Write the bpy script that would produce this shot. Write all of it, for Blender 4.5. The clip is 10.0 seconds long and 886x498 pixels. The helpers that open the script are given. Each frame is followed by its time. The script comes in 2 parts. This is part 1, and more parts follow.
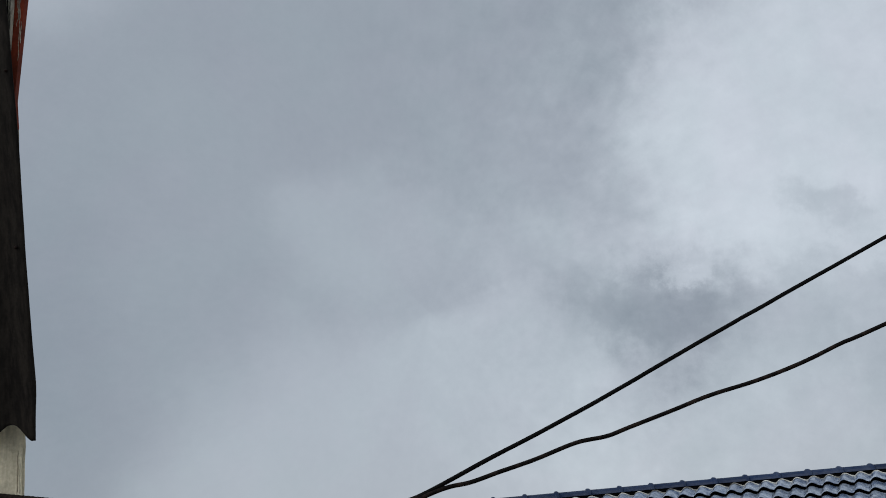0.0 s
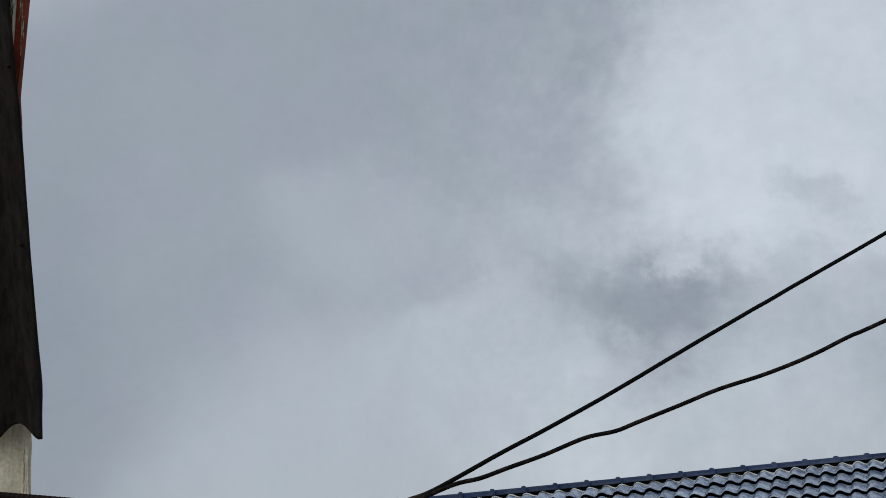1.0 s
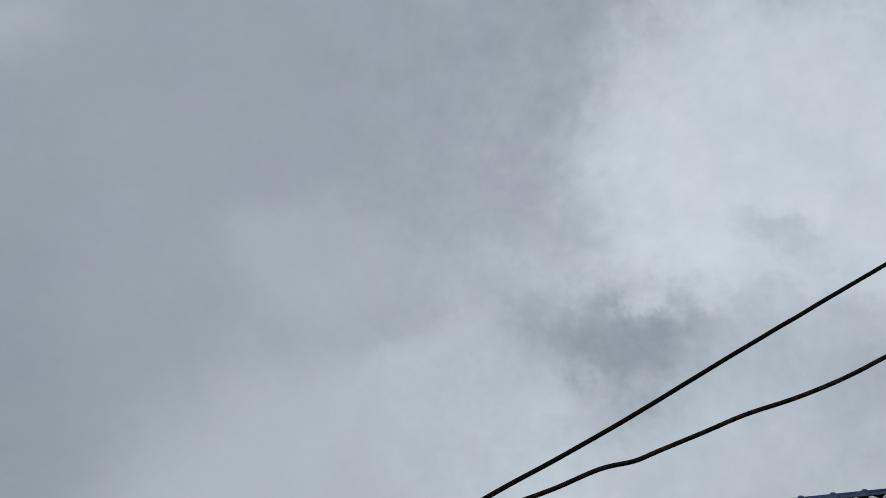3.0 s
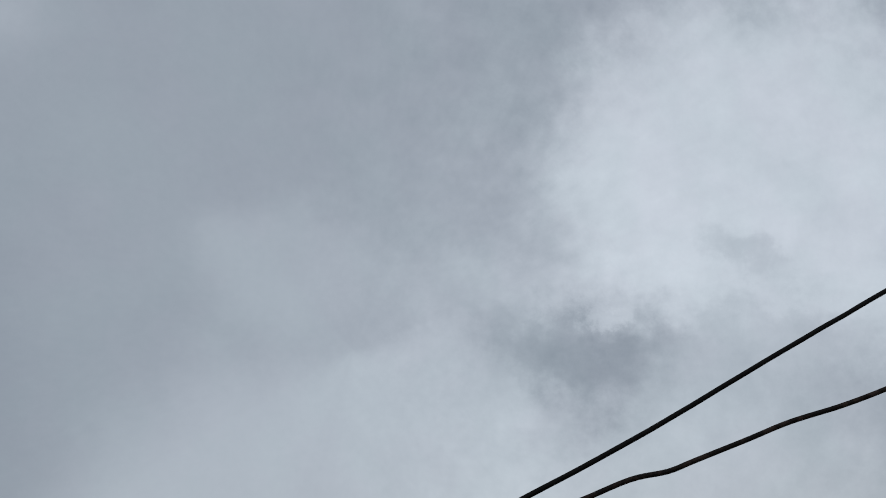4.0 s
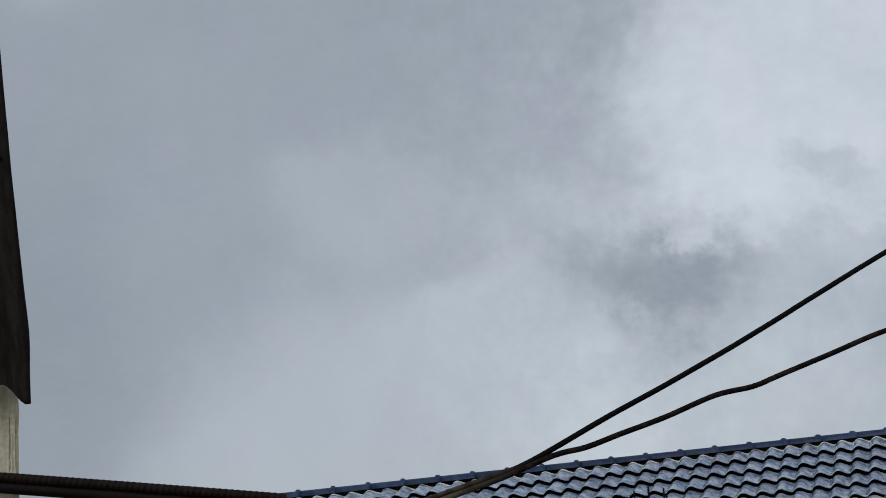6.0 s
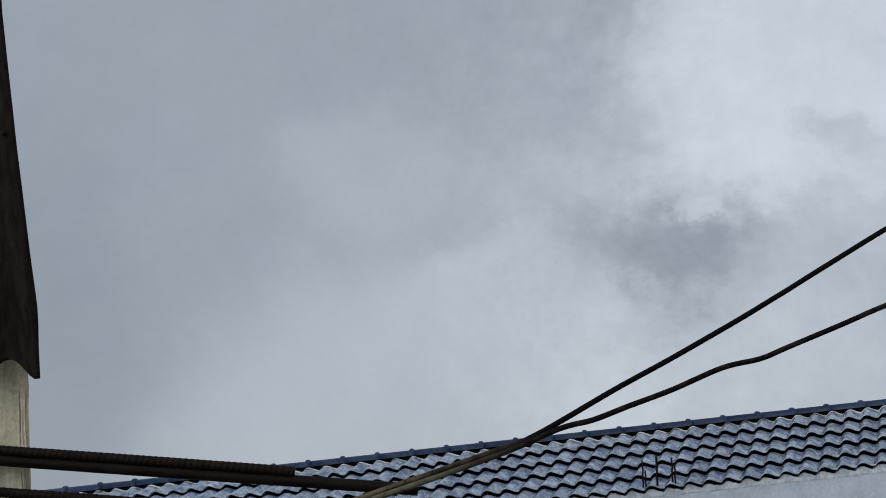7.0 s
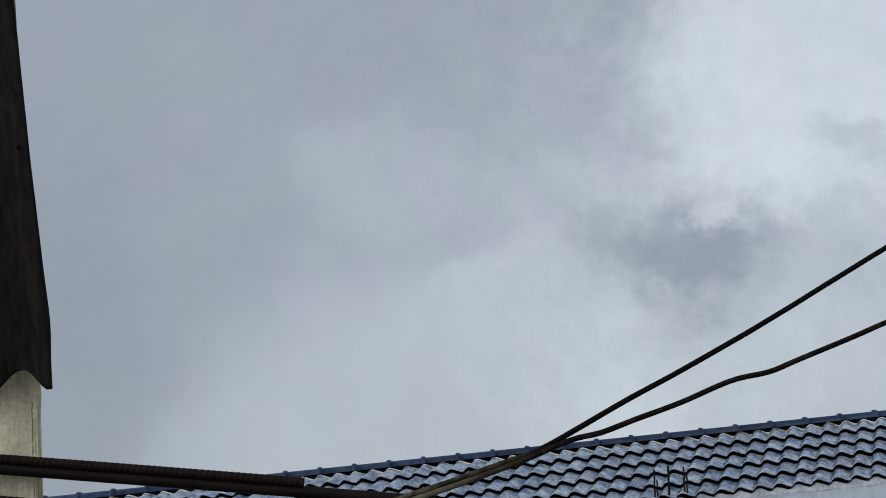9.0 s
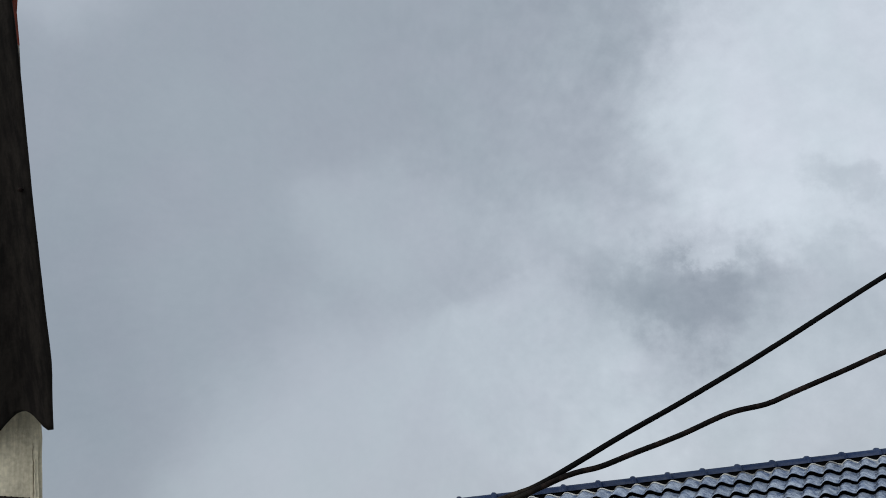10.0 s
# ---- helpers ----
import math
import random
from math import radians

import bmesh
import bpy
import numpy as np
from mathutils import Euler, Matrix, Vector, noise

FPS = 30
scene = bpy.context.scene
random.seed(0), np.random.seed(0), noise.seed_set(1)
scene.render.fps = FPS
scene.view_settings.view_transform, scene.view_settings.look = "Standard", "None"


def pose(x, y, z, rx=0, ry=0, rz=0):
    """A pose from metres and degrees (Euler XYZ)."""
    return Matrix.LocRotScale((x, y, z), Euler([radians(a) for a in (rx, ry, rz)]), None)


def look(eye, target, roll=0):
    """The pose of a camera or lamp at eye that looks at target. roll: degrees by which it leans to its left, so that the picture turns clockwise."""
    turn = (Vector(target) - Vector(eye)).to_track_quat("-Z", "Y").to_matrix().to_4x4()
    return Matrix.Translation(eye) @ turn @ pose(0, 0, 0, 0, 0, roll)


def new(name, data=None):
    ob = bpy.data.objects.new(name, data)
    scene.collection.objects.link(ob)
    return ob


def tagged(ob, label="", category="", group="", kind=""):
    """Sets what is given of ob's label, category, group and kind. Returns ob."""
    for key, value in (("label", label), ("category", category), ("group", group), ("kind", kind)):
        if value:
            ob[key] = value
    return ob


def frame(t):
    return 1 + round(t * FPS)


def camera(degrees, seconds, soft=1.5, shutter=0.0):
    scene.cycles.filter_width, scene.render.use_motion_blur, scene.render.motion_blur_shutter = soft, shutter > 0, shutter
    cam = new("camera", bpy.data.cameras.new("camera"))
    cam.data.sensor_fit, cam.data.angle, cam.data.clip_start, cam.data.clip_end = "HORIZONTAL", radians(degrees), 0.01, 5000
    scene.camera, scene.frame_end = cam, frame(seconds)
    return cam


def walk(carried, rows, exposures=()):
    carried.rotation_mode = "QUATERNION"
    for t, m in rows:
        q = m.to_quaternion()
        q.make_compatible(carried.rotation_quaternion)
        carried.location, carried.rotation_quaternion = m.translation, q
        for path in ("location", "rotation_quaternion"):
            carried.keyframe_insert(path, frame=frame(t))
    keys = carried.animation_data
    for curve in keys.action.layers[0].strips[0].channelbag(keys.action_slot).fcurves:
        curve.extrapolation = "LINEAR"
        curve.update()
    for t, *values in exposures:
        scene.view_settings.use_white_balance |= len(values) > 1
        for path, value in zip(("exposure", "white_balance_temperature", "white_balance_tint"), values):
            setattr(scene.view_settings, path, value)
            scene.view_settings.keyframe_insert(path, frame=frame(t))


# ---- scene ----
cam = camera(48.0, 10.0, soft=0.95)
walk(cam, [
    (0, pose(0.303, -0.869, 4.511, 106.618, 4.944, 0.318)),
    (0.5, pose(0.276, -0.868, 4.518, 105.922, 5.358, 0.102)),
    (1, pose(0.234, -0.859, 4.544, 105.982, 5.333, -0.171)),
    (1.5, pose(0.193, -0.891, 4.519, 106.829, 5.769, -1.730)),
    (2, pose(0.165, -0.907, 4.527, 106.686, 5.826, -1.889)),
    (2.5, pose(0.133, -0.884, 4.535, 106.414, 5.773, -1.704)),
    (2.7, pose(0.154, -0.723, 4.547, 107.122, 5.817, -1.472)),
    (3.8, pose(-0.000, 0.001, 4.602, 108.460, 4.850, -4.949)),
    (4, pose(-0.001, 0.002, 4.605, 108.444, 4.810, -4.180)),
    (4.5, pose(-0.001, 0.002, 4.604, 108.170, 5.100, -3.080)),
    (5, pose(-0.001, 0.001, 4.603, 107.774, 4.980, -2.765)),
    (5.5, pose(-0.000, 0.000, 4.600, 107.047, 5.303, -1.197)),
    (6, pose(-0.009, -0.006, 4.591, 104.821, 5.884, 0.626)),
    (6.2, pose(0.006, -0.016, 4.594, 104.343, 5.967, 0.913)),
    (7.3, pose(-0.003, 0.002, 4.604, 103.014, 6.016, 1.268)),
    (7.5, pose(0.000, -0.000, 4.600, 103.067, 6.039, 1.399)),
    (8, pose(0.006, -0.007, 4.605, 103.177, 6.111, 1.671)),
    (8.5, pose(0.006, -0.010, 4.595, 103.659, 6.220, 1.852)),
    (9, pose(0.016, -0.019, 4.620, 103.522, 5.724, 1.924)),
    (9.5, pose(0.015, -0.036, 4.602, 104.947, 5.973, 1.977)),
    (10, pose(0.018, -0.049, 4.582, 106.190, 6.389, 2.039)),
], exposures=[(0, 0.0), (5, 0.0), (7.5, 0.06), (10, 0.1)])

# ---- world and light ----
FWD = pose(0, 0, 0, 103.067, 6.039, 1.399).to_3x3()


def overcast():
    """Grey cloud cover: a dense deck, thinner and brighter towards one side, over a faint clear sky."""
    world = bpy.data.worlds.new("overcast_sky")
    scene.world = world
    world.use_nodes = True
    nt = world.node_tree
    nt.nodes.clear()

    def node(kind, **kw):
        n = nt.nodes.new(kind)
        for k, v in kw.items():
            n.inputs[k].default_value = v
        return n

    def plug(sock, v):
        if isinstance(v, (int, float)):
            sock.default_value = v
        elif isinstance(v, (tuple, Vector)):
            sock.default_value = tuple(v)
        else:
            nt.links.new(v, sock)

    def math_(op, a, b=0.0, c=0.0):
        n = nt.nodes.new("ShaderNodeMath")
        n.operation = op
        plug(n.inputs[0], a), plug(n.inputs[1], b), plug(n.inputs[2], c)
        return n.outputs[0]

    def vec(op, a, b=(0, 0, 0), out=0):
        n = nt.nodes.new("ShaderNodeVectorMath")
        n.operation = op
        plug(n.inputs[0], a), plug(n.inputs[1], b)
        return n.outputs[out]

    def fbm(v, scale, detail=6.0, rough=0.55, out="Fac"):
        n = node("ShaderNodeTexNoise", Scale=scale, Detail=detail, Roughness=rough)
        nt.links.new(v, n.inputs["Vector"])
        return n.outputs[out]

    def ramp(x, lo, hi):
        n = nt.nodes.new("ShaderNodeMapRange")
        n.interpolation_type = "SMOOTHERSTEP"
        plug(n.inputs["Value"], x), plug(n.inputs["From Min"], lo), plug(n.inputs["From Max"], hi)
        return n.outputs["Result"]

    v = nt.nodes.new("ShaderNodeTexCoord").outputs["Generated"]
    right, up, ahead = FWD @ Vector((1, 0, 0)), FWD @ Vector((0, 1, 0)), FWD @ Vector((0, 0, -1))
    f = math_("MAXIMUM", vec("DOT_PRODUCT", v, ahead, "Value"), 0.25)
    u0 = math_("DIVIDE", vec("DOT_PRODUCT", v, right, "Value"), f)
    w0 = math_("DIVIDE", vec("DOT_PRODUCT", v, up, "Value"), f)
    flat = nt.nodes.new("ShaderNodeCombineXYZ")
    plug(flat.inputs[0], u0), plug(flat.inputs[1], w0)
    u, w = u0, w0

    # the cover is smooth on one side and breaks into torn edges towards the bright one
    torn = ramp(u0, -0.16, 0.2)
    for size, detail, rough, least, more in ((4.5, 3.0, 0.5, 0.13, 0.03), (14.0, 6.0, 0.6, 0.05, 0.09), (46.0, 7.0, 0.68, 0.004, 0.05)):
        warp = vec("SUBTRACT", fbm(flat.outputs[0], size, detail, rough, "Color"), (0.5, 0.5, 0.5))
        sep = nt.nodes.new("ShaderNodeSeparateXYZ")
        nt.links.new(warp, sep.inputs[0])
        push = math_("MULTIPLY_ADD", torn, more, least)
        u = math_("MULTIPLY_ADD", sep.outputs[0], push, u)
        w = math_("MULTIPLY_ADD", sep.outputs[1], push, w)

    def bank(cu, cw, ru, rw, turn=0.0, hard=1.0):
        """A cloud bank: a soft oval of 0 to 1, round (cu, cw)."""
        c, s = math.cos(radians(turn)), math.sin(radians(turn))
        du, dw = math_("SUBTRACT", u, cu), math_("SUBTRACT", w, cw)
        a = math_("MULTIPLY_ADD", du, c / ru, math_("MULTIPLY", dw, s / ru))
        b = math_("MULTIPLY_ADD", du, -s / rw, math_("MULTIPLY", dw, c / rw))
        d = math_("ADD", math_("MULTIPLY", a, a), math_("MULTIPLY", b, b))
        if hard != 1.0:
            d = math_("POWER", d, hard)
        return math_("EXPONENT", math_("MULTIPLY", d, -1.0))

    light = 0.342
    for bank_, gain in BANKS:
        light = math_("MULTIPLY_ADD", bank(*bank_), gain, light)
    wisps = math_("SUBTRACT", fbm(flat.outputs[0], 16.0, 9.0, 0.62), 0.5)
    light = math_("MULTIPLY_ADD", wisps, math_("MULTIPLY_ADD", torn, 0.11, 0.03), light)
    curls = math_("SUBTRACT", fbm(flat.outputs[0], 55.0, 6.0, 0.65), 0.5)
    light = math_("MULTIPLY_ADD", curls, math_("MULTIPLY_ADD", torn, 0.055, 0.008), light)
    soft = math_("SUBTRACT", fbm(flat.outputs[0], 4.0, 5.0, 0.5), 0.5)
    light = math_("MULTIPLY_ADD", soft, 0.05, light)
    mottle = math_("SUBTRACT", fbm(flat.outputs[0], 130.0, 3.0, 0.6), 0.5)
    light = math_("MULTIPLY_ADD", mottle, 0.02, light)
    # the cover is thinner and brighter overhead and on the sun's side
    cosine = vec("DOT_PRODUCT", v, ahead, "Value")
    light = math_("MULTIPLY", light, math_("MULTIPLY_ADD", ramp(cosine, 0.72, -0.35), 1.1, 1.0))

    tint = nt.nodes.new("ShaderNodeValToRGB")
    tint.color_ramp.elements[0].position, tint.color_ramp.elements[0].color = 0.2, (0.168, 0.202, 0.246, 1)
    tint.color_ramp.elements[1].position, tint.color_ramp.elements[1].color = 1.0, (0.923, 1.0, 1.083, 1)
    plug(tint.inputs[0], light)
    hue = nt.nodes.new("ShaderNodeMix")
    hue.data_type = "RGBA"
    plug(hue.inputs["Factor"], ramp(fbm(flat.outputs[0], 9.0, 6.0), 0.35, 0.65))
    hue.inputs["A"].default_value, hue.inputs["B"].default_value = (1.008, 0.997, 1.003, 1), (0.993, 1.003, 0.999, 1)
    toned = vec("MULTIPLY", tint.outputs[0], hue.outputs["Result"])
    clear = nt.nodes.new("ShaderNodeTexSky")
    clear.sky_type = "NISHITA"
    clear.sun_disc = False
    clear.sun_elevation, clear.sun_rotation = radians(55), radians(70)
    faint = vec("SCALE", clear.outputs[0])
    faint.node.inputs["Scale"].default_value = 0.004
    both = vec("ADD", toned, faint)
    bg = node("ShaderNodeBackground", Strength=1.0)
    plug(bg.inputs["Color"], both)
    out = nt.nodes.new("ShaderNodeOutputWorld")
    nt.links.new(bg.outputs[0], out.inputs[0])


# cloud banks: across, up, half width, half height, turn, edge; then how much lighter or darker
BANKS = [
    ((-0.396, -0.056, 0.097, 0.239, 0, 1), -0.035),
    ((-0.397, 0.309, 0.074, 0.034, 0, 1.2), 0.07),
    ((-0.070, 0.088, 0.080, 0.060, 15, 2.2), 0.055),
    ((-0.025, -0.237, 0.290, 0.250, 8, 4), 0.105),
    ((0.423, 0.212, 0.239, 0.210, 0, 3), 0.235),
    ((0.238, 0.087, 0.097, 0.031, 0, 1.6), 0.05),
    ((0.204, 0.032, 0.239, 0.187, 0, 1.5), 0.06),
    ((0.112, 0.066, 0.097, 0.062, 0, 1.4), 0.06),
    ((0.061, 0.006, 0.051, 0.028, 15, 1.5), 0.035),
    ((0.374, -0.176, 0.244, 0.153, 0, 2), 0.125),
    ((0.224, 0.014, 0.133, 0.045, -7, 1.7), -0.088),
    ((0.272, -0.018, 0.068, 0.054, 0, 1.3), -0.04),
    ((0.264, 0.051, 0.034, 0.009, -4, 1.4), 0.05),
    ((0.393, 0.117, 0.045, 0.027, -20, 1.5), -0.1),
    ((0.453, 0.051, 0.062, 0.034, 12, 1.4), -0.08),
]
overcast()

sun = new("sun", bpy.data.lights.new("sun", "SUN"))
sun.data.energy, sun.data.angle, sun.data.color = 1.1, radians(45), (1.0, 0.97, 0.93)
sun.matrix_world = look((-9, -5, 9), (0, 4, 3))


# ---- materials ----
def material(name, base, rough=0.6, metal=0.0, other=None, scale=8.0, stretch=(1, 1, 1), bump=0.2, fine=90.0,
             low=0.42, high=0.6, spec=0.5, piece=0.0, coat=0.0, grit=0.17, worn_lit=None):
    """Two colours mixed by a broad noise, a fine grain on top, and relief. stretch: draws stains out along an axis."""
    m = bpy.data.materials.new(name)
    m.use_nodes = True
    nt = m.node_tree
    bsdf = nt.nodes["Principled BSDF"]
    mp = nt.nodes.new("ShaderNodeMapping")
    mp.inputs["Scale"].default_value = stretch
    geo = nt.nodes.new("ShaderNodeNewGeometry")
    nt.links.new(geo.outputs["Position"], mp.inputs["Vector"])
    n1 = nt.nodes.new("ShaderNodeTexNoise")
    n1.inputs["Scale"].default_value, n1.inputs["Detail"].default_value, n1.inputs["Roughness"].default_value = scale, 7, 0.62
    nt.links.new(mp.outputs[0], n1.inputs["Vector"])
    n2 = nt.nodes.new("ShaderNodeTexNoise")
    n2.inputs["Scale"].default_value, n2.inputs["Detail"].default_value = fine, 5
    nt.links.new(geo.outputs["Position"], n2.inputs["Vector"])
    ramp = nt.nodes.new("ShaderNodeMapRange")
    ramp.inputs["From Min"].default_value, ramp.inputs["From Max"].default_value = low, high
    nt.links.new(n1.outputs["Fac"], ramp.inputs["Value"])
    mix = nt.nodes.new("ShaderNodeMix")
    mix.data_type = "RGBA"
    nt.links.new(ramp.outputs[0], mix.inputs["Factor"])
    mix.inputs["A"].default_value = (*base, 1)
    mix.inputs["B"].default_value = (*(other or [c * 0.7 for c in base]), 1)
    grain = nt.nodes.new("ShaderNodeMapRange")
    grain.inputs["From Min"].default_value, grain.inputs["From Max"].default_value = 0.3, 0.7
    grain.inputs["To Min"].default_value, grain.inputs["To Max"].default_value = 1 - grit, 1 + grit
    nt.links.new(n2.outputs["Fac"], grain.inputs["Value"])
    colour = mix.outputs["Result"]
    if worn_lit:
        # paler along one stretch, x0 to x1: weathered sheath, its lit look painted in
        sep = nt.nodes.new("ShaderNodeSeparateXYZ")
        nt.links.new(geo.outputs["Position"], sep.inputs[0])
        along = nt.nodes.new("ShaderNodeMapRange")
        along.inputs["From Min"].default_value, along.inputs["From Max"].default_value = worn_lit[0], worn_lit[1]
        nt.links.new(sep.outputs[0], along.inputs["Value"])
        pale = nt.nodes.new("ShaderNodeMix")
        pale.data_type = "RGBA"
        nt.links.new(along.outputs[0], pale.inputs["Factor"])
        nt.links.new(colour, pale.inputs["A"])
        worn_lit_mix = nt.nodes.new("ShaderNodeMix")
        worn_lit_mix.data_type = "RGBA"
        nt.links.new(ramp.outputs[0], worn_lit_mix.inputs["Factor"])
        worn_lit_mix.inputs["A"].default_value = (*worn_lit[2], 1)
        worn_lit_mix.inputs["B"].default_value = (*[c * 0.3 for c in worn_lit[2]], 1)
        nt.links.new(worn_lit_mix.outputs["Result"], pale.inputs["B"])
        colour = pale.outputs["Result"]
    level = grain.outputs[0]
    if piece:
        info = nt.nodes.new("ShaderNodeObjectInfo")
        each = nt.nodes.new("ShaderNodeMath")
        each.operation = "MULTIPLY_ADD"
        each.inputs[1].default_value, each.inputs[2].default_value = piece, 1 - piece / 2
        nt.links.new(info.outputs["Random"], each.inputs[0])
        both = nt.nodes.new("ShaderNodeMath")
        both.operation = "MULTIPLY"
        nt.links.new(each.outputs[0], both.inputs[0])
        nt.links.new(level, both.inputs[1])
        level = both.outputs[0]
    mul = nt.nodes.new("ShaderNodeVectorMath")
    mul.operation = "SCALE"
    nt.links.new(colour, mul.inputs[0])
    nt.links.new(level, mul.inputs["Scale"])
    nt.links.new(mul.outputs[0], bsdf.inputs["Base Color"])
    rr = nt.nodes.new("ShaderNodeMapRange")
    rr.inputs["To Min"].default_value, rr.inputs["To Max"].default_value = max(0.05, rough - 0.1), min(1, rough + 0.15)
    nt.links.new(n1.outputs["Fac"], rr.inputs["Value"])
    nt.links.new(rr.outputs[0], bsdf.inputs["Roughness"])
    bsdf.inputs["Metallic"].default_value = metal
    bsdf.inputs["Specular IOR Level"].default_value = spec
    bsdf.inputs["Coat Weight"].default_value = coat
    bsdf.inputs["Coat Roughness"].default_value = 0.15
    add = nt.nodes.new("ShaderNodeMath")
    add.operation = "MULTIPLY_ADD"
    add.inputs[1].default_value = 0.35
    nt.links.new(n2.outputs["Fac"], add.inputs[0])
    nt.links.new(n1.outputs["Fac"], add.inputs[2])
    bp = nt.nodes.new("ShaderNodeBump")
    bp.inputs["Strength"].default_value, bp.inputs["Distance"].default_value = bump, 0.01
    nt.links.new(add.outputs[0], bp.inputs["Height"])
    nt.links.new(bp.outputs[0], bsdf.inputs["Normal"])
    return m


GLAZE = material("blue_glazed_tile", (0.10, 0.145, 0.245), 0.22, other=(0.37, 0.425, 0.51), scale=15, low=0.38, high=0.6, bump=0.25, fine=120, grit=0.26, piece=0.3, coat=1.0, spec=0.6)
RIDGE = material("blue_ridge_glaze", (0.012, 0.026, 0.07), 0.36, other=(0.03, 0.046, 0.09), scale=12, bump=0.2, piece=0.4, coat=0.0, spec=0.16)
MORTAR = material("pale_mortar", (0.60, 0.645, 0.71), 0.9, other=(0.42, 0.46, 0.52), scale=14, bump=0.5, fine=60)
FILLER = material("pale_filler", (0.62, 0.60, 0.54), 0.85, other=(0.10, 0.095, 0.085), scale=9, bump=0.4, low=0.46, high=0.6)
# near-black, so the gaps under ridge and tiles have their shade as colour
GAP_BLACK = material("gap_black", (0.005, 0.005, 0.005), 0.9, scale=6, spec=0.1)
RENDER_COAT = material("white_wall_render", (0.53, 0.595, 0.68), 0.85, other=(0.36, 0.405, 0.465), scale=4.5, stretch=(1, 1, 0.55), bump=0.2, fine=45, grit=0.08, low=0.44, high=0.72)
PLASTER = material("stained_plaster", (0.58, 0.53, 0.40), 0.9, other=(0.37, 0.335, 0.25), scale=9.0, stretch=(4, 4, 0.35), bump=0.5, fine=70, low=0.38, high=0.68)
SHEET = material("weathered_sheet", (0.015, 0.0125, 0.0105), 0.85, other=(0.0065, 0.0055, 0.005), scale=5, stretch=(7, 7, 0.14), bump=0.3, spec=0.1)
# brown that stands for the shade inside the plaster cracks
CRACK_SHADE = material("crack_shade_brown", (0.20, 0.175, 0.13), 0.95, other=(0.32, 0.285, 0.21), scale=30, bump=0.3, spec=0.1)
RED = material("peeling_red_paint", (0.18, 0.032, 0.015), 0.8, other=(0.10, 0.022, 0.012), scale=9, bump=0.35, spec=0.12)
PALE = material("peeled_undercoat", (0.46, 0.42, 0.34), 0.9, other=(0.16, 0.15, 0.13), scale=22, bump=0.5)
BATTEN = material("grey_weathered_wood", (0.43, 0.40, 0.33), 0.9, other=(0.13, 0.12, 0.1), scale=14, stretch=(4, 4, 0.4), bump=0.5)
TRIM = material("flaking_trim", (0.20, 0.175, 0.135), 0.9, other=(0.06, 0.045, 0.035), scale=30, stretch=(2, 2, 0.4), bump=0.5, spec=0.1)
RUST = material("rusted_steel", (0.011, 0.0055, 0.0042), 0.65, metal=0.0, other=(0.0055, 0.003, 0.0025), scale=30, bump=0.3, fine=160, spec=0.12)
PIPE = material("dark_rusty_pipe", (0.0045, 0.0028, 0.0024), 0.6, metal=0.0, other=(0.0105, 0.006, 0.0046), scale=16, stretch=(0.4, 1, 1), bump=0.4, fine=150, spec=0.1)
CABLE = material("black_cable_sheath", (0.0022, 0.002, 0.002), 0.5, other=(0.004, 0.0036, 0.0034), scale=26, bump=0.2, fine=40, spec=0.05, worn_lit=(0.25, -0.3, (0.12, 0.094, 0.066)))
OLD_CABLE = material("weathered_cable_sheath", (0.0035, 0.0025, 0.0022), 0.55, other=(0.017, 0.011, 0.009), scale=24, bump=0.2, fine=40, spec=0.07, low=0.5, high=0.62, worn_lit=(0.2, -0.25, (0.115, 0.108, 0.075)))
GROUND = material("packed_earth", (0.16, 0.14, 0.11), 0.95, other=(0.1, 0.1, 0.07), scale=0.6, bump=0.5, fine=8)


# ---- building blocks ----
def mesh_of(name, bm, mat, smooth=False):
    bmesh.ops.recalc_face_normals(bm, faces=bm.faces)
    me = bpy.data.meshes.new(name)
    bm.to_mesh(me)
    bm.free()
    me.materials.append(mat)
    if smooth:
        me.shade_smooth()
    return me


def part(name, bm, mat, parent=None, label="", smooth=False):
    ob = new(name, mesh_of(name, bm, mat, smooth))
    ob.parent = parent
    return tagged(ob, label)


def box(bm, lo, hi, bevel=0.0):
    vs = [bm.verts.new((x, y, z)) for x in (lo[0], hi[0]) for y in (lo[1], hi[1]) for z in (lo[2], hi[2])]
    fs = [(0, 1, 3, 2), (4, 6, 7, 5), (0, 4, 5, 1), (2, 3, 7, 6), (0, 2, 6, 4), (1, 5, 7, 3)]
    faces = [bm.faces.new([vs[i] for i in f]) for f in fs]
    if bevel:
        edges = list({e for f in faces for e in f.edges})
        bmesh.ops.bevel(bm, geom=edges, offset=bevel, segments=2, affect="EDGES")
    return bm


def smooth_path(points, step):
    """Evenly spaced places on a rounded line through the points."""
    ps = [Vector(p) for p in points]
    ps = [ps[0] * 2 - ps[1]] + ps + [ps[-1] * 2 - ps[-2]]
    out = []
    for a, b, c, d in zip(ps, ps[1:], ps[2:], ps[3:]):
        n = max(2, int((c - b).length / step))
        for i in range(n):
            t = i / n
            out.append(0.5 * ((2 * b) + (c - a) * t + (2 * a - 5 * b + 4 * c - d) * t * t + (3 * b - a - 3 * c + d) * t ** 3))
    return out + [ps[-2]]


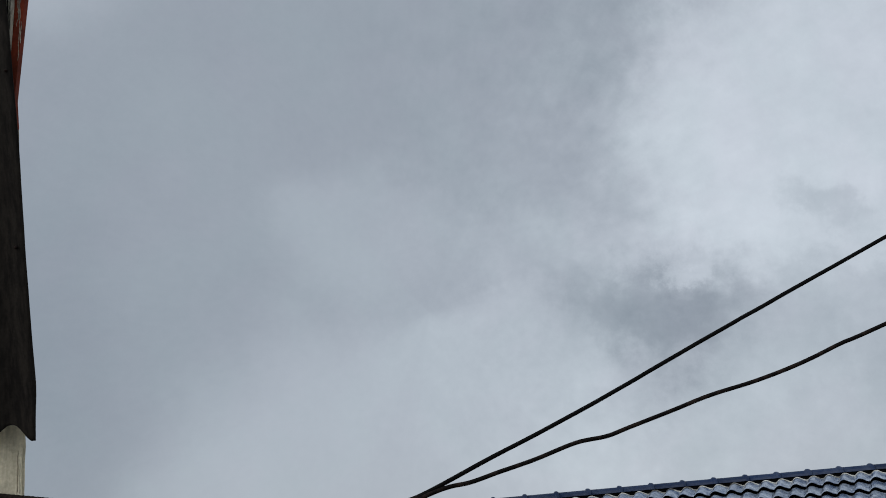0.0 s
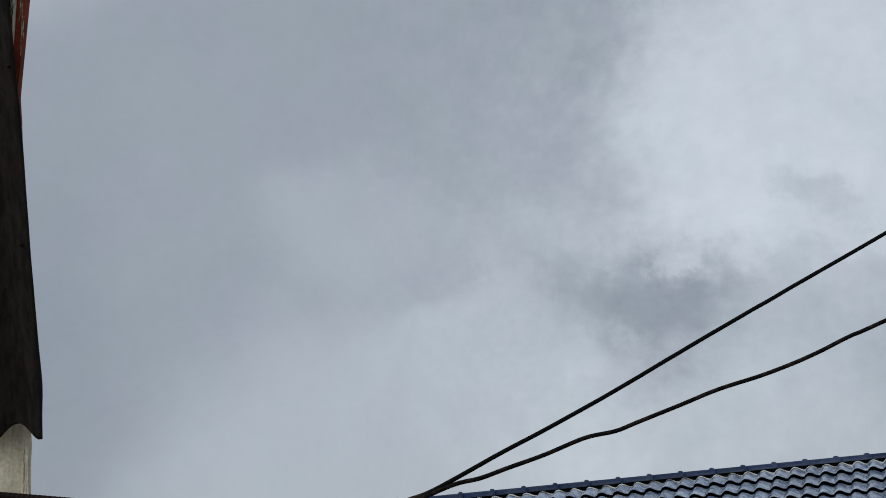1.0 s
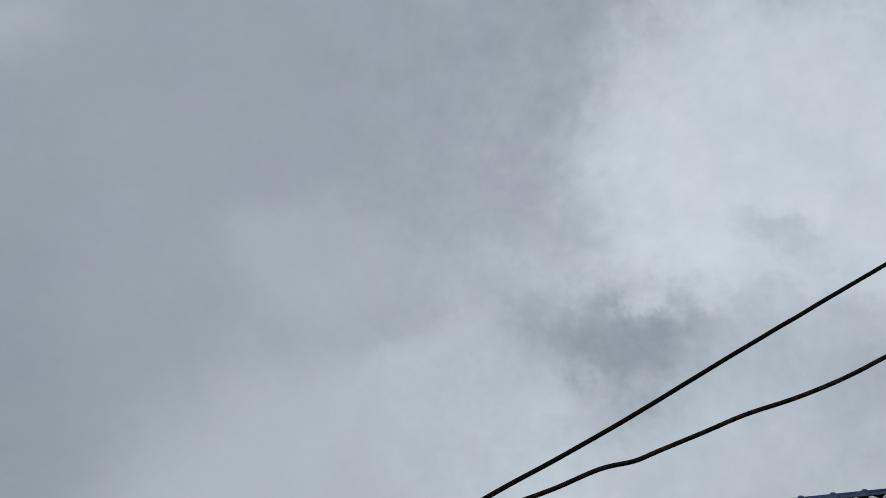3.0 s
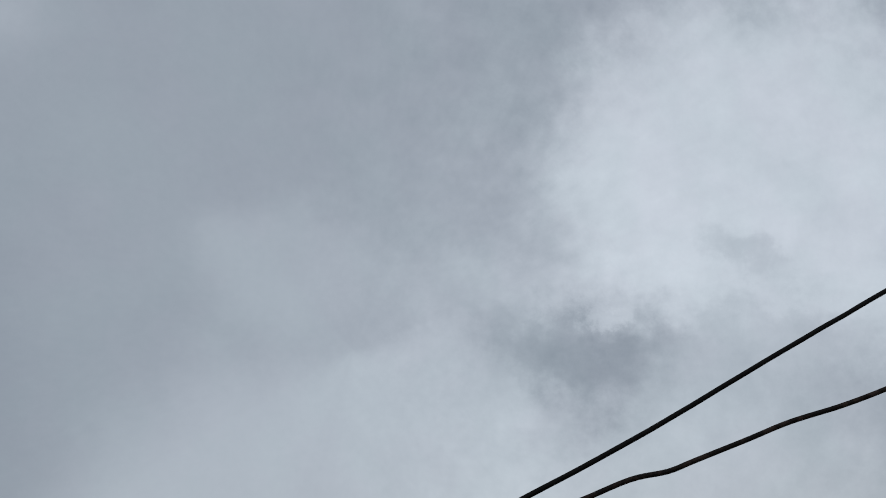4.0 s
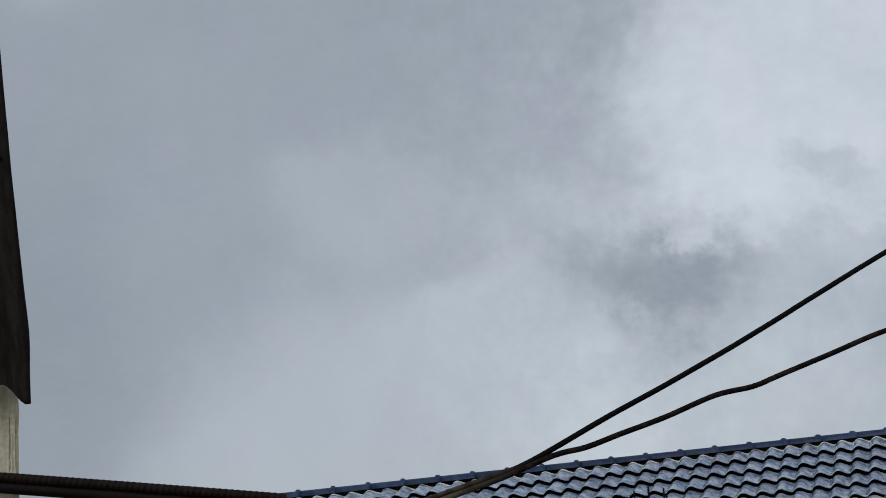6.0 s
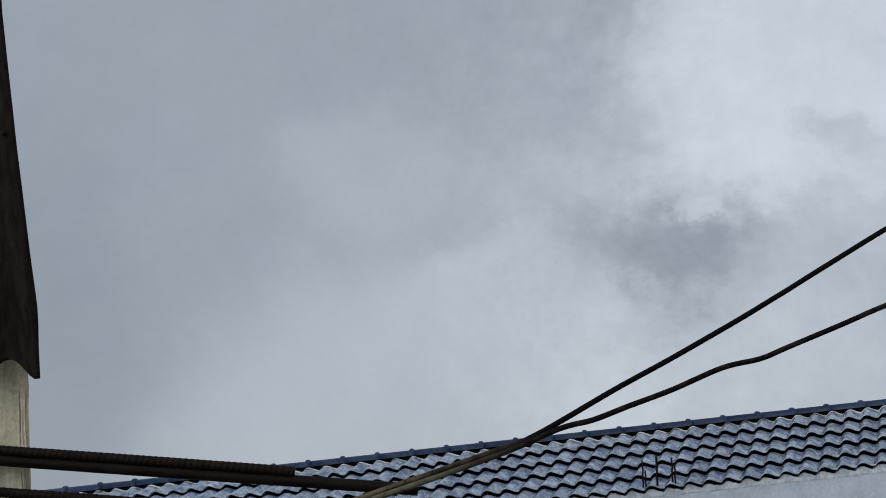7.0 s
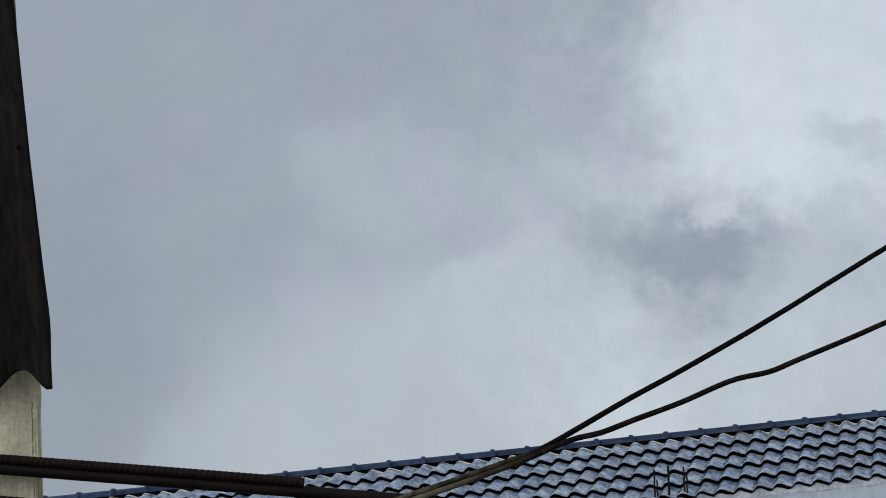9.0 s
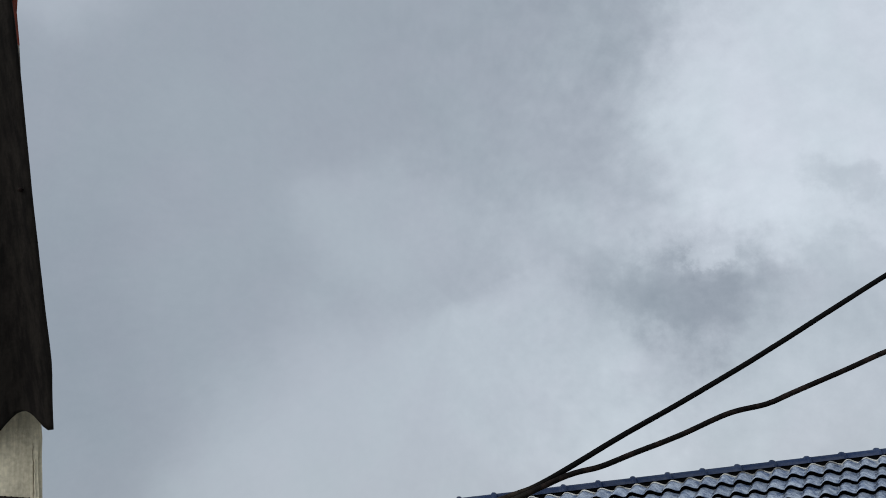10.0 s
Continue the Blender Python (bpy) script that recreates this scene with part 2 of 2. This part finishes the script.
def tube(bm, path, radius, sides=10):
    """A closed round bar along the path; radius may depend on the running number and the angle."""
    rings = []
    for i, p in enumerate(path):
        d = (path[min(i + 1, len(path) - 1)] - path[max(i - 1, 0)]).normalized()
        a = d.cross(Vector((0, 1, 0.2))).normalized()
        b = d.cross(a)
        ring = []
        for k in range(sides):
            t = 2 * math.pi * k / sides
            r = radius(i, t) if callable(radius) else radius
            ring.append(bm.verts.new(p + (a * math.cos(t) + b * math.sin(t)) * r))
        rings.append(ring)
    for r, s in zip(rings, rings[1:]):
        for k in range(sides):
            bm.faces.new((r[k], r[(k + 1) % sides], s[(k + 1) % sides], s[k]))
    bm.faces.new(rings[0]), bm.faces.new(rings[-1])
    return bm


def prism(bm, outline, place, thick):
    """An outline of (x, height) pairs, set up by place(x, height, depth), of that thickness."""
    front = [bm.verts.new(place(x, h, 0.0)) for x, h in outline]
    back = [bm.verts.new(place(x, h, thick)) for x, h in outline]
    bm.faces.new(front), bm.faces.new(back[::-1])
    for i in range(len(front)):
        j = (i + 1) % len(front)
        bm.faces.new((front[i], front[j], back[j], back[i]))
    return bm


def ribbon(centre, lo, hi, wide, seed, n=44):
    """A ragged upright strip as an outline of (x, height) pairs, from lo to hi about centre(height), pointed at both ends."""
    left, right = [], []
    for i in range(n + 1):
        h = lo + (hi - lo) * i / n
        mid = centre(h) + 0.8 * wide * noise.noise(Vector((h * 24, seed, 0))) + 0.4 * wide * noise.noise(Vector((h * 80, seed, 4)))
        half = wide * (0.1 + 0.9 * math.sin(math.pi * i / n) ** 0.6) * (0.15 + 1.1 * abs(noise.noise(Vector((h * 45, 3, seed)))))
        left.append((mid - half, h)), right.append((mid + half, h))
    return left + right[::-1]


# ---- ground ----
bm = bmesh.new()
vs = [bm.verts.new(p) for p in ((-2500, -2500, 0), (2500, -2500, 0), (2500, 2500, 0), (-2500, 2500, 0))]
bm.faces.new(vs)
tagged(part("ground", bm, GROUND), "bare packed earth round the two buildings", "ground", kind="structure")


# ---- the plastered building with its corrugated sheet ----
EDGE_X, SHEET_Y, SHEET_Z = -1.247, 2.979, 5.028
LEAN = radians(13)
WAVE = 0.172


def on_sheet(x, h, depth=0.0):
    """A place on the leaning plane of the sheet: across, up along it, and behind it."""
    return Vector((x, SHEET_Y - h * math.sin(LEAN) + depth * math.cos(LEAN), SHEET_Z + h * math.cos(LEAN) + depth * math.sin(LEAN)))


def plastered_building():
    house = tagged(new("plastered_building"), "beige stained plaster building under a dark corrugated sheet", "building")
    house.location = (-2.4, 3.8, 0)
    inv = Matrix.Translation((2.4, -3.8, 0))
    bm = bmesh.new()
    plan = [(-3.6, 3.155), (-1.347, 3.155), (-2.45, 5.2), (-3.6, 5.2)]
    lo, hi = [bm.verts.new((x, y, 0)) for x, y in plan], [bm.verts.new((x, y, 5.6)) for x, y in plan]
    bm.faces.new(lo), bm.faces.new(hi)
    for i in range(4):
        bm.faces.new((lo[i], lo[(i + 1) % 4], hi[(i + 1) % 4], hi[i]))
    bmesh.ops.bevel(bm, geom=list(bm.edges), offset=0.012, segments=2, affect="EDGES")
    # chipped, uneven corner
    bmesh.ops.subdivide_edges(bm, edges=[e for e in bm.edges if abs(e.verts[0].co.z - e.verts[1].co.z) > 2], cuts=90)
    for v in bm.verts:
        if v.co.z > 3 and v.co.x > -1.4:
            v.co.x += 0.008 * noise.noise(v.co * 9.0) + 0.005 * noise.noise(v.co * 31.0)
    bmesh.ops.transform(bm, matrix=inv, verts=bm.verts)
    part("wall", bm, PLASTER, house, "beige plaster with dark rain streaks")
    bm = bmesh.new()
    box(bm, (-2.15, 1.6, 0), (-1.9, 3.15, 4.97), 0.01)
    bmesh.ops.transform(bm, matrix=inv, verts=bm.verts)
    part("side_wall", bm, PLASTER, house)
    # plaster peeling off in strips beside the corner; raised brown strips paint the cracks' shade
    for x, lo, hi, wide, proud, mat, name, label in ((-1.372, 4.72, 5.02, 0.0035, 0.003, CRACK_SHADE, "crack", "brown strip for the shade in a plaster crack"),
                                                     (-1.366, 4.60, 4.97, 0.0055, 0.006, PLASTER, "plaster_flake", "pale strip of loose plaster"),
                                                     (-1.359, 4.50, 4.80, 0.003, 0.003, CRACK_SHADE, "crack", "brown strip for the shade in a plaster crack")):
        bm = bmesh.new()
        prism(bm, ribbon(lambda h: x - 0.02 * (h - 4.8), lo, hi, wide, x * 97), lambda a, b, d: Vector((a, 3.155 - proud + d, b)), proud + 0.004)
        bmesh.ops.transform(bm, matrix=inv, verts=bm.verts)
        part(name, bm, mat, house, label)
    # the upper wall, which the sheet is nailed to
    bm = bmesh.new()
    prism(bm, [(-3.2, 0.35), (-1.62, 0.35), (-1.62, 2.3), (-3.2, 2.3)], lambda x, h, d: on_sheet(x, h, 0.062 + d), 0.5)
    bmesh.ops.transform(bm, matrix=inv, verts=bm.verts)
    part("upper_wall", bm, PLASTER, house)
    return house


plastered_building()


def corrugated_sheet():
    bm = bmesh.new()
    cols, rows, wide, tall = 84, 40, 1.25, 2.5
    grid = {}
    for side, off in ((0, 0.0), (1, 0.007)):
        for i in range(cols + 1):
            s = wide * i / cols
            swell = (0.5 - 0.5 * math.cos(2 * math.pi * (s - 0.014) / WAVE)) ** 0.7 if s > 0.014 else 0.0
            for j in range(rows + 1):
                h = tall * (j / rows) ** 1.3
                bulge = 0.0135 * min(h / 0.19, 1) - 0.009 * min(max(h - 0.19, 0) / 0.45, 1) - 0.0025 * min(max(h - 0.64, 0) / 0.55, 1) - 0.028 * max(h - 1.2, 0)
                ragged = 0.0025 * noise.noise(Vector((s * 5, h * 6, 2)))
                cut = 0.066 * swell * max(0, 1 - j / 3)
                p = on_sheet(EDGE_X + (bulge + ragged) * (1 - s / wide) - s, h + cut, 0.02 + 0.03 * swell + off)
                grid[side, i, j] = bm.verts.new(p)
    quad = lambda *k: bm.faces.new([grid[q] for q in k])
    for i in range(cols):
        for j in range(rows):
            for a in (0, 1):
                quad((a, i, j), (a, i + 1, j), (a, i + 1, j + 1), (a, i, j + 1))
    for i in range(cols):
        for j in (0, rows):
            quad((0, i, j), (0, i + 1, j), (1, i + 1, j), (1, i, j))
    for j in range(rows):
        for i in (0, cols):
            quad((0, i, j), (0, i, j + 1), (1, i, j + 1), (1, i, j))
    sheet = part("corrugated_sheet", bm, SHEET, smooth=True)
    tagged(sheet, "dark weathered corrugated sheet overhanging the plaster wall", "roof sheet")
    # fixing nails along the edge
    for h in (0.75, 1.45):
        bm = bmesh.new()
        bmesh.ops.create_uvsphere(bm, u_segments=10, v_segments=6, radius=0.007,
                                  matrix=Matrix.Translation(on_sheet(EDGE_X - 0.03, h, 0.02)))
        part("nail", bm, RUST, sheet, "dark nail head", smooth=True)


corrugated_sheet()


def barge_board():
    bm = bmesh.new()
    place = lambda x, h, d: on_sheet(x, h, 0.075 + d)
    prism(bm, [(-1.6, 1.23), (-1.273, 1.23), (-1.272, 1.34), (-1.265, 1.385), (-1.208, 1.735), (-1.125, 2.2), (-1.6, 2.2)], place, 0.035)
    board = tagged(part("barge_board", bm, RED), "red painted barge board with peeling pale patches", "board")
    # thin flaking lines, a bare patch at the foot and a scuffed stretch higher up
    for x, slope, lo, hi, wide, seed, mat, label in ((-1.237, 0.11, 1.50, 1.70, 0.003, 2, PALE, "pale peeled line"), (-1.231, 0.1, 1.57, 1.66, 0.0025, 5, PALE, "pale peeled line"),
                                                     (-1.282, 0.05, 1.33, 1.385, 0.006, 7, PALE, "pale peeled patch"), (-1.243, 0.08, 1.64, 1.9, 0.009, 11, BATTEN, "grey scuffed patch"),
                                                     (-1.236, 0.08, 1.66, 1.95, 0.007, 13, BATTEN, "grey scuffed patch")):
        bm = bmesh.new()
        prism(bm, ribbon(lambda h: x + slope * (h - 1.6), lo, hi, wide, seed), lambda a, b, d: on_sheet(a, b, 0.073 + d), 0.004)
        part("paint_flake", bm, mat, board, label)
    bm = bmesh.new()
    prism(bm, [(-1.30, 1.47), (-1.279, 1.48), (-1.262, 1.60), (-1.247, 1.72), (-1.232, 1.95), (-1.226, 2.2), (-1.32, 2.2)], lambda a, b, d: on_sheet(a, b, 0.05 + d), 0.02)
    batten = tagged(part("batten", bm, BATTEN), "grey split timber batten beside the red board", "batten")
    for x, lo, hi in ((-1.268, 1.53, 1.85), (-1.257, 1.62, 2.0)):
        bm = bmesh.new()
        prism(bm, ribbon(lambda h: x + 0.08 * (h - 1.7), lo, hi, 0.004, x * 50), lambda a, b, d: on_sheet(a, b, 0.0475 + d), 0.004)
        part("split", bm, GAP_BLACK, batten, "dark split in the grain")


barge_board()

# grey trim strip showing past the sheet, below the red board
bm = bmesh.new()
prism(bm, [(-1.4, 0.98), (-1.285, 0.98), (-1.271, 1.15), (-1.268, 1.226), (-1.4, 1.226)], lambda a, b, d: on_sheet(a, b, 0.075 + d), 0.02)
tagged(part("trim_strip", bm, TRIM), "brown-grey flaking trim strip under the red board", "trim")


# ---- steel bars ----
def ribbed_bar(start, end, radius, label):
    a, b = Vector(start), Vector(end)
    n = int((b - a).length / 0.0028)
    path = [a.lerp(b, i / n) for i in range(n + 1)]
    for i, p in enumerate(path):
        p.z += 0.003 * math.sin(i * 0.004)

    def rib(i, t):
        # crescent lugs that die out towards the two seams
        lug = max(0.0, math.cos(2 * math.pi * i * 0.0028 / 0.0187 + t * 1.3)) ** 6 * abs(math.sin(t + 0.5)) ** 0.6
        seam = 0.09 * max(0, math.cos(2 * t + 1.0)) ** 10
        return radius * (0.85 + 0.27 * lug + seam)
    bm = bmesh.new()
    tube(bm, path, rib, 18)
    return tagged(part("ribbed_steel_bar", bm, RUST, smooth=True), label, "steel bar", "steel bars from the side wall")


ribbed_bar((-1.93, 3.067, 4.929), (-0.515, 3.12, 4.678), 0.0158, "rusty ribbed reinforcing bar lying on a smooth pipe")
ribbed_bar((-1.93, 3.067, 4.804), (0.35, 3.17, 4.392), 0.0165, "lower rusty ribbed reinforcing bar, on its own")


def steel_pipe():
    a, b = Vector((-1.93, 3.075, 4.900)), Vector((-0.145, 3.15, 4.586))
    bm = bmesh.new()
    path = [a.lerp(b, i / 60) for i in range(61)]
    tube(bm, path, lambda i, t: 0.0185 + 0.0006 * noise.noise(Vector((i * 0.4, t, 0))), 16)
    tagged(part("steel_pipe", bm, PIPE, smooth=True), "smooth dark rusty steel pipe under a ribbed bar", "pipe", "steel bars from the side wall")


steel_pipe()


# ---- overhead cables ----
def cable(name, points, radius, mat, label):
    path = smooth_path(points, 0.02)
    for i, p in enumerate(path):
        p.z += 0.0015 * noise.noise(Vector((i * 0.11, radius * 900, 0)))
    bm = bmesh.new()
    tube(bm, path, lambda i, t: radius * (1 + 0.05 * noise.noise(Vector((i * 0.05, 0, 3)))), 10)
    return tagged(part(name, bm, mat, smooth=True), label, "cable", "overhead cables")


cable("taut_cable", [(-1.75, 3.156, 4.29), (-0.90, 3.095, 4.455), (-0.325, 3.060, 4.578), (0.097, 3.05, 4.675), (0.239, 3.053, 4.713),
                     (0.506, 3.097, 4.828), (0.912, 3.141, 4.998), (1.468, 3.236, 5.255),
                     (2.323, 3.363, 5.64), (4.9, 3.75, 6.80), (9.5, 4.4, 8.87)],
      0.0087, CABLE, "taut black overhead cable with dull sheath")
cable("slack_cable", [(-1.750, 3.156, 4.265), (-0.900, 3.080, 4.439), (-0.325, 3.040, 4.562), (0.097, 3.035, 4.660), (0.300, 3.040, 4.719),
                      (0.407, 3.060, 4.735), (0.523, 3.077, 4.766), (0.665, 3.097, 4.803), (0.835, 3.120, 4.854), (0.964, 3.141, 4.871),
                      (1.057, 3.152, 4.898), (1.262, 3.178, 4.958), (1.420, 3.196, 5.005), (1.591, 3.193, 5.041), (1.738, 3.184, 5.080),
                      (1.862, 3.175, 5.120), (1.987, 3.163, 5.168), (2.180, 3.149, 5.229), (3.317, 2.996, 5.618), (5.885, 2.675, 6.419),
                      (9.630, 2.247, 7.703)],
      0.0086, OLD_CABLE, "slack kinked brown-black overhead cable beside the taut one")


# ---- the house with the blue tiled roof ----
RIDGE_Y, RIDGE_Z = 8.146, 4.815
PITCH, ROW = 0.1397, 0.156
SLOPE = radians(33.5)
FALL = Vector((-0.49, -math.cos(SLOPE), -math.sin(SLOPE)))  # the columns run askew to the ridge
OUT = Vector((0, -math.sin(SLOPE), math.cos(SLOPE)))
TOP = Vector((0, RIDGE_Y - 0.046, 4.774))
LEFT, RIGHT = -5.4, 7.0

house = tagged(new("tiled_house"), "white rendered house with a blue glazed tile roof", "house")
BASE = Vector((0.8, 8.0, 0))
house.location = BASE + Vector((0, 0, 0.011))


def in_house(bm):
    bmesh.ops.transform(bm, matrix=Matrix.Translation(-BASE), verts=bm.verts)
    return bm


def wave(u):
    """The tile's cross-section: a round roll that runs out into a trough, steeper on one flank."""
    turn = (u % 1.0) ** 0.58 - 0.5
    return 0.003 + 0.036 * (0.5 + 0.5 * math.cos(2 * math.pi * turn)) ** 0.9


WALL_Y, WALL_TOP = 7.447, 4.325
bm = box(bmesh.new(), (LEFT, WALL_Y, 0), (RIGHT, WALL_Y + 0.1, WALL_TOP))
bmesh.ops.subdivide_edges(bm, edges=[e for e in bm.edges if abs(e.verts[0].co.x - e.verts[1].co.x) > 2], cuts=300)
for v in bm.verts:
    if v.co.z > 3:
        v.co.z += 0.006 * noise.noise(v.co * 4) + 0.004 * noise.noise(v.co * 23)
wall = part("wall", in_house(bm), RENDER_COAT, house, "pale grey rendered wall with faint stains")
bm = bmesh.new()
box(bm, (LEFT, 8.75, 0), (RIGHT, 8.85, 4.3)), box(bm, (LEFT, WALL_Y + 0.1, 0), (LEFT + 0.12, 8.75, 4.3)), box(bm, (RIGHT - 0.12, WALL_Y + 0.1, 0), (RIGHT, 8.75, 4.3))
part("back_wall", in_house(bm), RENDER_COAT, house)

bm = bmesh.new()
prof = [(WALL_Y + 0.02, WALL_TOP + 0.012), (RIDGE_Y, 4.772), (RIDGE_Y + 0.72, WALL_TOP + 0.012), (RIDGE_Y + 0.72, WALL_TOP - 0.01), (RIDGE_Y, 4.72), (WALL_Y + 0.11, WALL_TOP - 0.01)]
a = [bm.verts.new((LEFT, y, z)) for y, z in prof]
b = [bm.verts.new((RIGHT, y, z)) for y, z in prof]
bm.faces.new(a), bm.faces.new(b[::-1])
for i in range(6):
    bm.faces.new((a[i], a[(i + 1) % 6], b[(i + 1) % 6], b[i]))
# black filler board under the caps, added to stand for the gap's shadow
box(bm, (LEFT + 0.01, RIDGE_Y - 0.03, 4.70), (RIGHT - 0.01, RIDGE_Y + 0.03, 4.825))
roof = part("roof", in_house(bm), GAP_BLACK, house, "pitched roof of blue glazed tiles")

# mortar bedding between wall and tiles
bm = bmesh.new()
n = 1100
rings = []
for i in range(n + 1):
    x = LEFT + (RIGHT - LEFT) * i / n
    k = noise.noise(Vector((x * 7, 0, 0)))
    lift = wave(((x - 5 * ROW * FALL.x) / PITCH) % 1)
    out = 0.006 * noise.noise(Vector((x * 9, 2, 0)))
    fill = 0.024 + lift * (0.75 + 0.5 * k) + 0.008 * noise.noise(Vector((x * 27, 7, 0)))
    rings.append([bm.verts.new(p) for p in ((x, WALL_Y + 0.05, WALL_TOP - 0.05), (x, WALL_Y + 0.004, WALL_TOP - 0.02 + 0.02 * k),
                                           (x, WALL_Y - 0.004 - 0.5 * out, WALL_TOP + 0.002), (x, WALL_Y - 0.004 - 0.5 * out, WALL_TOP + fill), (x, WALL_Y + 0.05, WALL_TOP + fill))])
for r, s in zip(rings, rings[1:]):
    for k in range(5):
        bm.faces.new((r[k], r[(k + 1) % 5], s[(k + 1) % 5], s[k]))
part("mortar_bed", in_house(bm), MORTAR, wall, "ragged pale mortar line")

# pale wavy filler under the ridge
bm = bmesh.new()
n = 1200
rings = []
for i in range(n + 1):
    x = LEFT + (RIGHT - LEFT) * i / n
    p = TOP + FALL * (0.014 + 0.005 * noise.noise(Vector((x * 3, 5, 0)))) + OUT * (wave((x / PITCH) % 1) + 0.008)
    p.x = x - 0.006
    t = 0.004 + 0.004 * noise.noise(Vector((x * 6, 9, 0)))
    rings.append([bm.verts.new(p + d) for d in (FALL * 0.011, FALL * 0.011 + OUT * t, OUT * t, Vector((0, 0, 0)))])
for r, s in zip(rings, rings[1:]):
    for k in range(4):
        bm.faces.new((r[k], r[(k + 1) % 4], s[(k + 1) % 4], s[k]))
part("filler_strip", in_house(bm), FILLER, roof, "pale wavy filler under the ridge")


def ridge_tile_mesh():
    """Half-round capping, 0.28 long, with a raised collar at its end."""
    bm = bmesh.new()
    secs = [(0.0, 0.046), (0.234, 0.046), (0.238, 0.053), (0.246, 0.059), (0.262, 0.059), (0.272, 0.055), (0.2794, 0.047)]
    rings = []
    for x, r in secs:
        rings.append([bm.verts.new((x, r * 1.15 * math.cos(math.pi * k / 10), r * math.sin(math.pi * k / 10))) for k in range(11)])
    for r, s in zip(rings, rings[1:]):
        for k in range(10):
            bm.faces.new((r[k], r[k + 1], s[k + 1], s[k]))
    for r in (rings[0], rings[-1]):
        bm.faces.new(r)
    return mesh_of("ridge_tile", bm, RIDGE, True)


ridge_mesh = ridge_tile_mesh()
first = 2.119 - 0.2794 * 26 - 0.253
for i in range(44):
    x = first + 0.2794 * i
    ob = new("ridge_tile", ridge_mesh)
    ob.parent = roof
    ob.location = Vector((x, RIDGE_Y, RIDGE_Z)) - BASE
    ob.rotation_euler = (0, 0, 0.004 * math.sin(i * 2.3))

# starter bars standing out of the wall's top
for x, z, h, r, tone in ((1.283, 4.405, 0.19, 0.0065, RUST), (1.302, 4.405, 0.12, 0.006, RUST), (1.386, 4.405, 0.21, 0.008, PIPE),
                         (1.497, 4.405, 0.19, 0.0065, RUST), (1.517, 4.405, 0.15, 0.006, RUST)):
    bm = bmesh.new()
    tube(bm, [Vector((x + 0.115 * h * k / 6 + 0.002 * math.sin(k * 2), 7.428, z + h * k / 6 + 0.002)) for k in range(7)], r, 8)
    tagged(part("starter_bar", bm, tone, smooth=True), "thin rusty bar standing up from the wall top" if tone is RUST else "thicker dark bar standing up from the wall top",
           "steel bar", "starter bars on the wall")


def tile_mesh():
    """One roll of a tile course: crowned roll, lifted front edge with a drip lip."""
    bm = bmesh.new()
    us = [-0.07, -0.065, *((k / 15) ** 1.5 for k in range(16))]
    rows = []
    # along the fall, lift above the bed, how full the roll is; the last two turn the lip under
    for v, lift, full in ((0.0, 0.003, 0.9), (0.93, 0.037, 1.0), (1.02, 0.039, 1.0), (1.035, 0.034, 1.0), (0.72, 0.020, 0.9)):
        # the near side laps over its neighbour, a tile's thickness higher
        rows.append([bm.verts.new(Vector((u * PITCH, 0, 0)) + FALL * (v * ROW) + OUT * (wave(u) * full + lift + 0.0035 * max(0, 1 - (u + 0.065) / 0.35) - (0.004 if u < -0.066 else 0))) for u in us])
    for r, s in zip(rows, rows[1:]):
        for k in range(len(us) - 1):
            bm.faces.new((r[k], r[k + 1], s[k + 1], s[k]))
    me = mesh_of("tile", bm, GLAZE, True)
    return me


TILE = tile_mesh()
rng = random.Random(11)
for i in range(math.ceil(-3.45 / PITCH), int(4.75 / PITCH)):
    for j in range(5):
        ob = new("tile", TILE)
        ob.parent = roof
        ob.location = TOP + FALL * (j * ROW) + Vector((i * PITCH, 0, 0)) - BASE + OUT * rng.uniform(-0.0015, 0.0015)
        ob.rotation_euler = (rng.uniform(-0.006, 0.006), 0, rng.uniform(-0.004, 0.004))

# the rest of the courses, past the near stretch
bm = bmesh.new()
for i in [*range(int(LEFT / PITCH), math.ceil(-3.45 / PITCH)), *range(int(4.75 / PITCH), int(RIGHT / PITCH))]:
    for j in range(5):
        off = TOP + FALL * (j * ROW) + Vector((i * PITCH, 0, 0)) - BASE
        vs = [bm.verts.new(v.co + off) for v in TILE.vertices]
        for p in TILE.polygons:
            bm.faces.new([vs[k] for k in p.vertices])
tagged(part("tile_courses", bm, GLAZE, roof, smooth=True), kind="stuff")
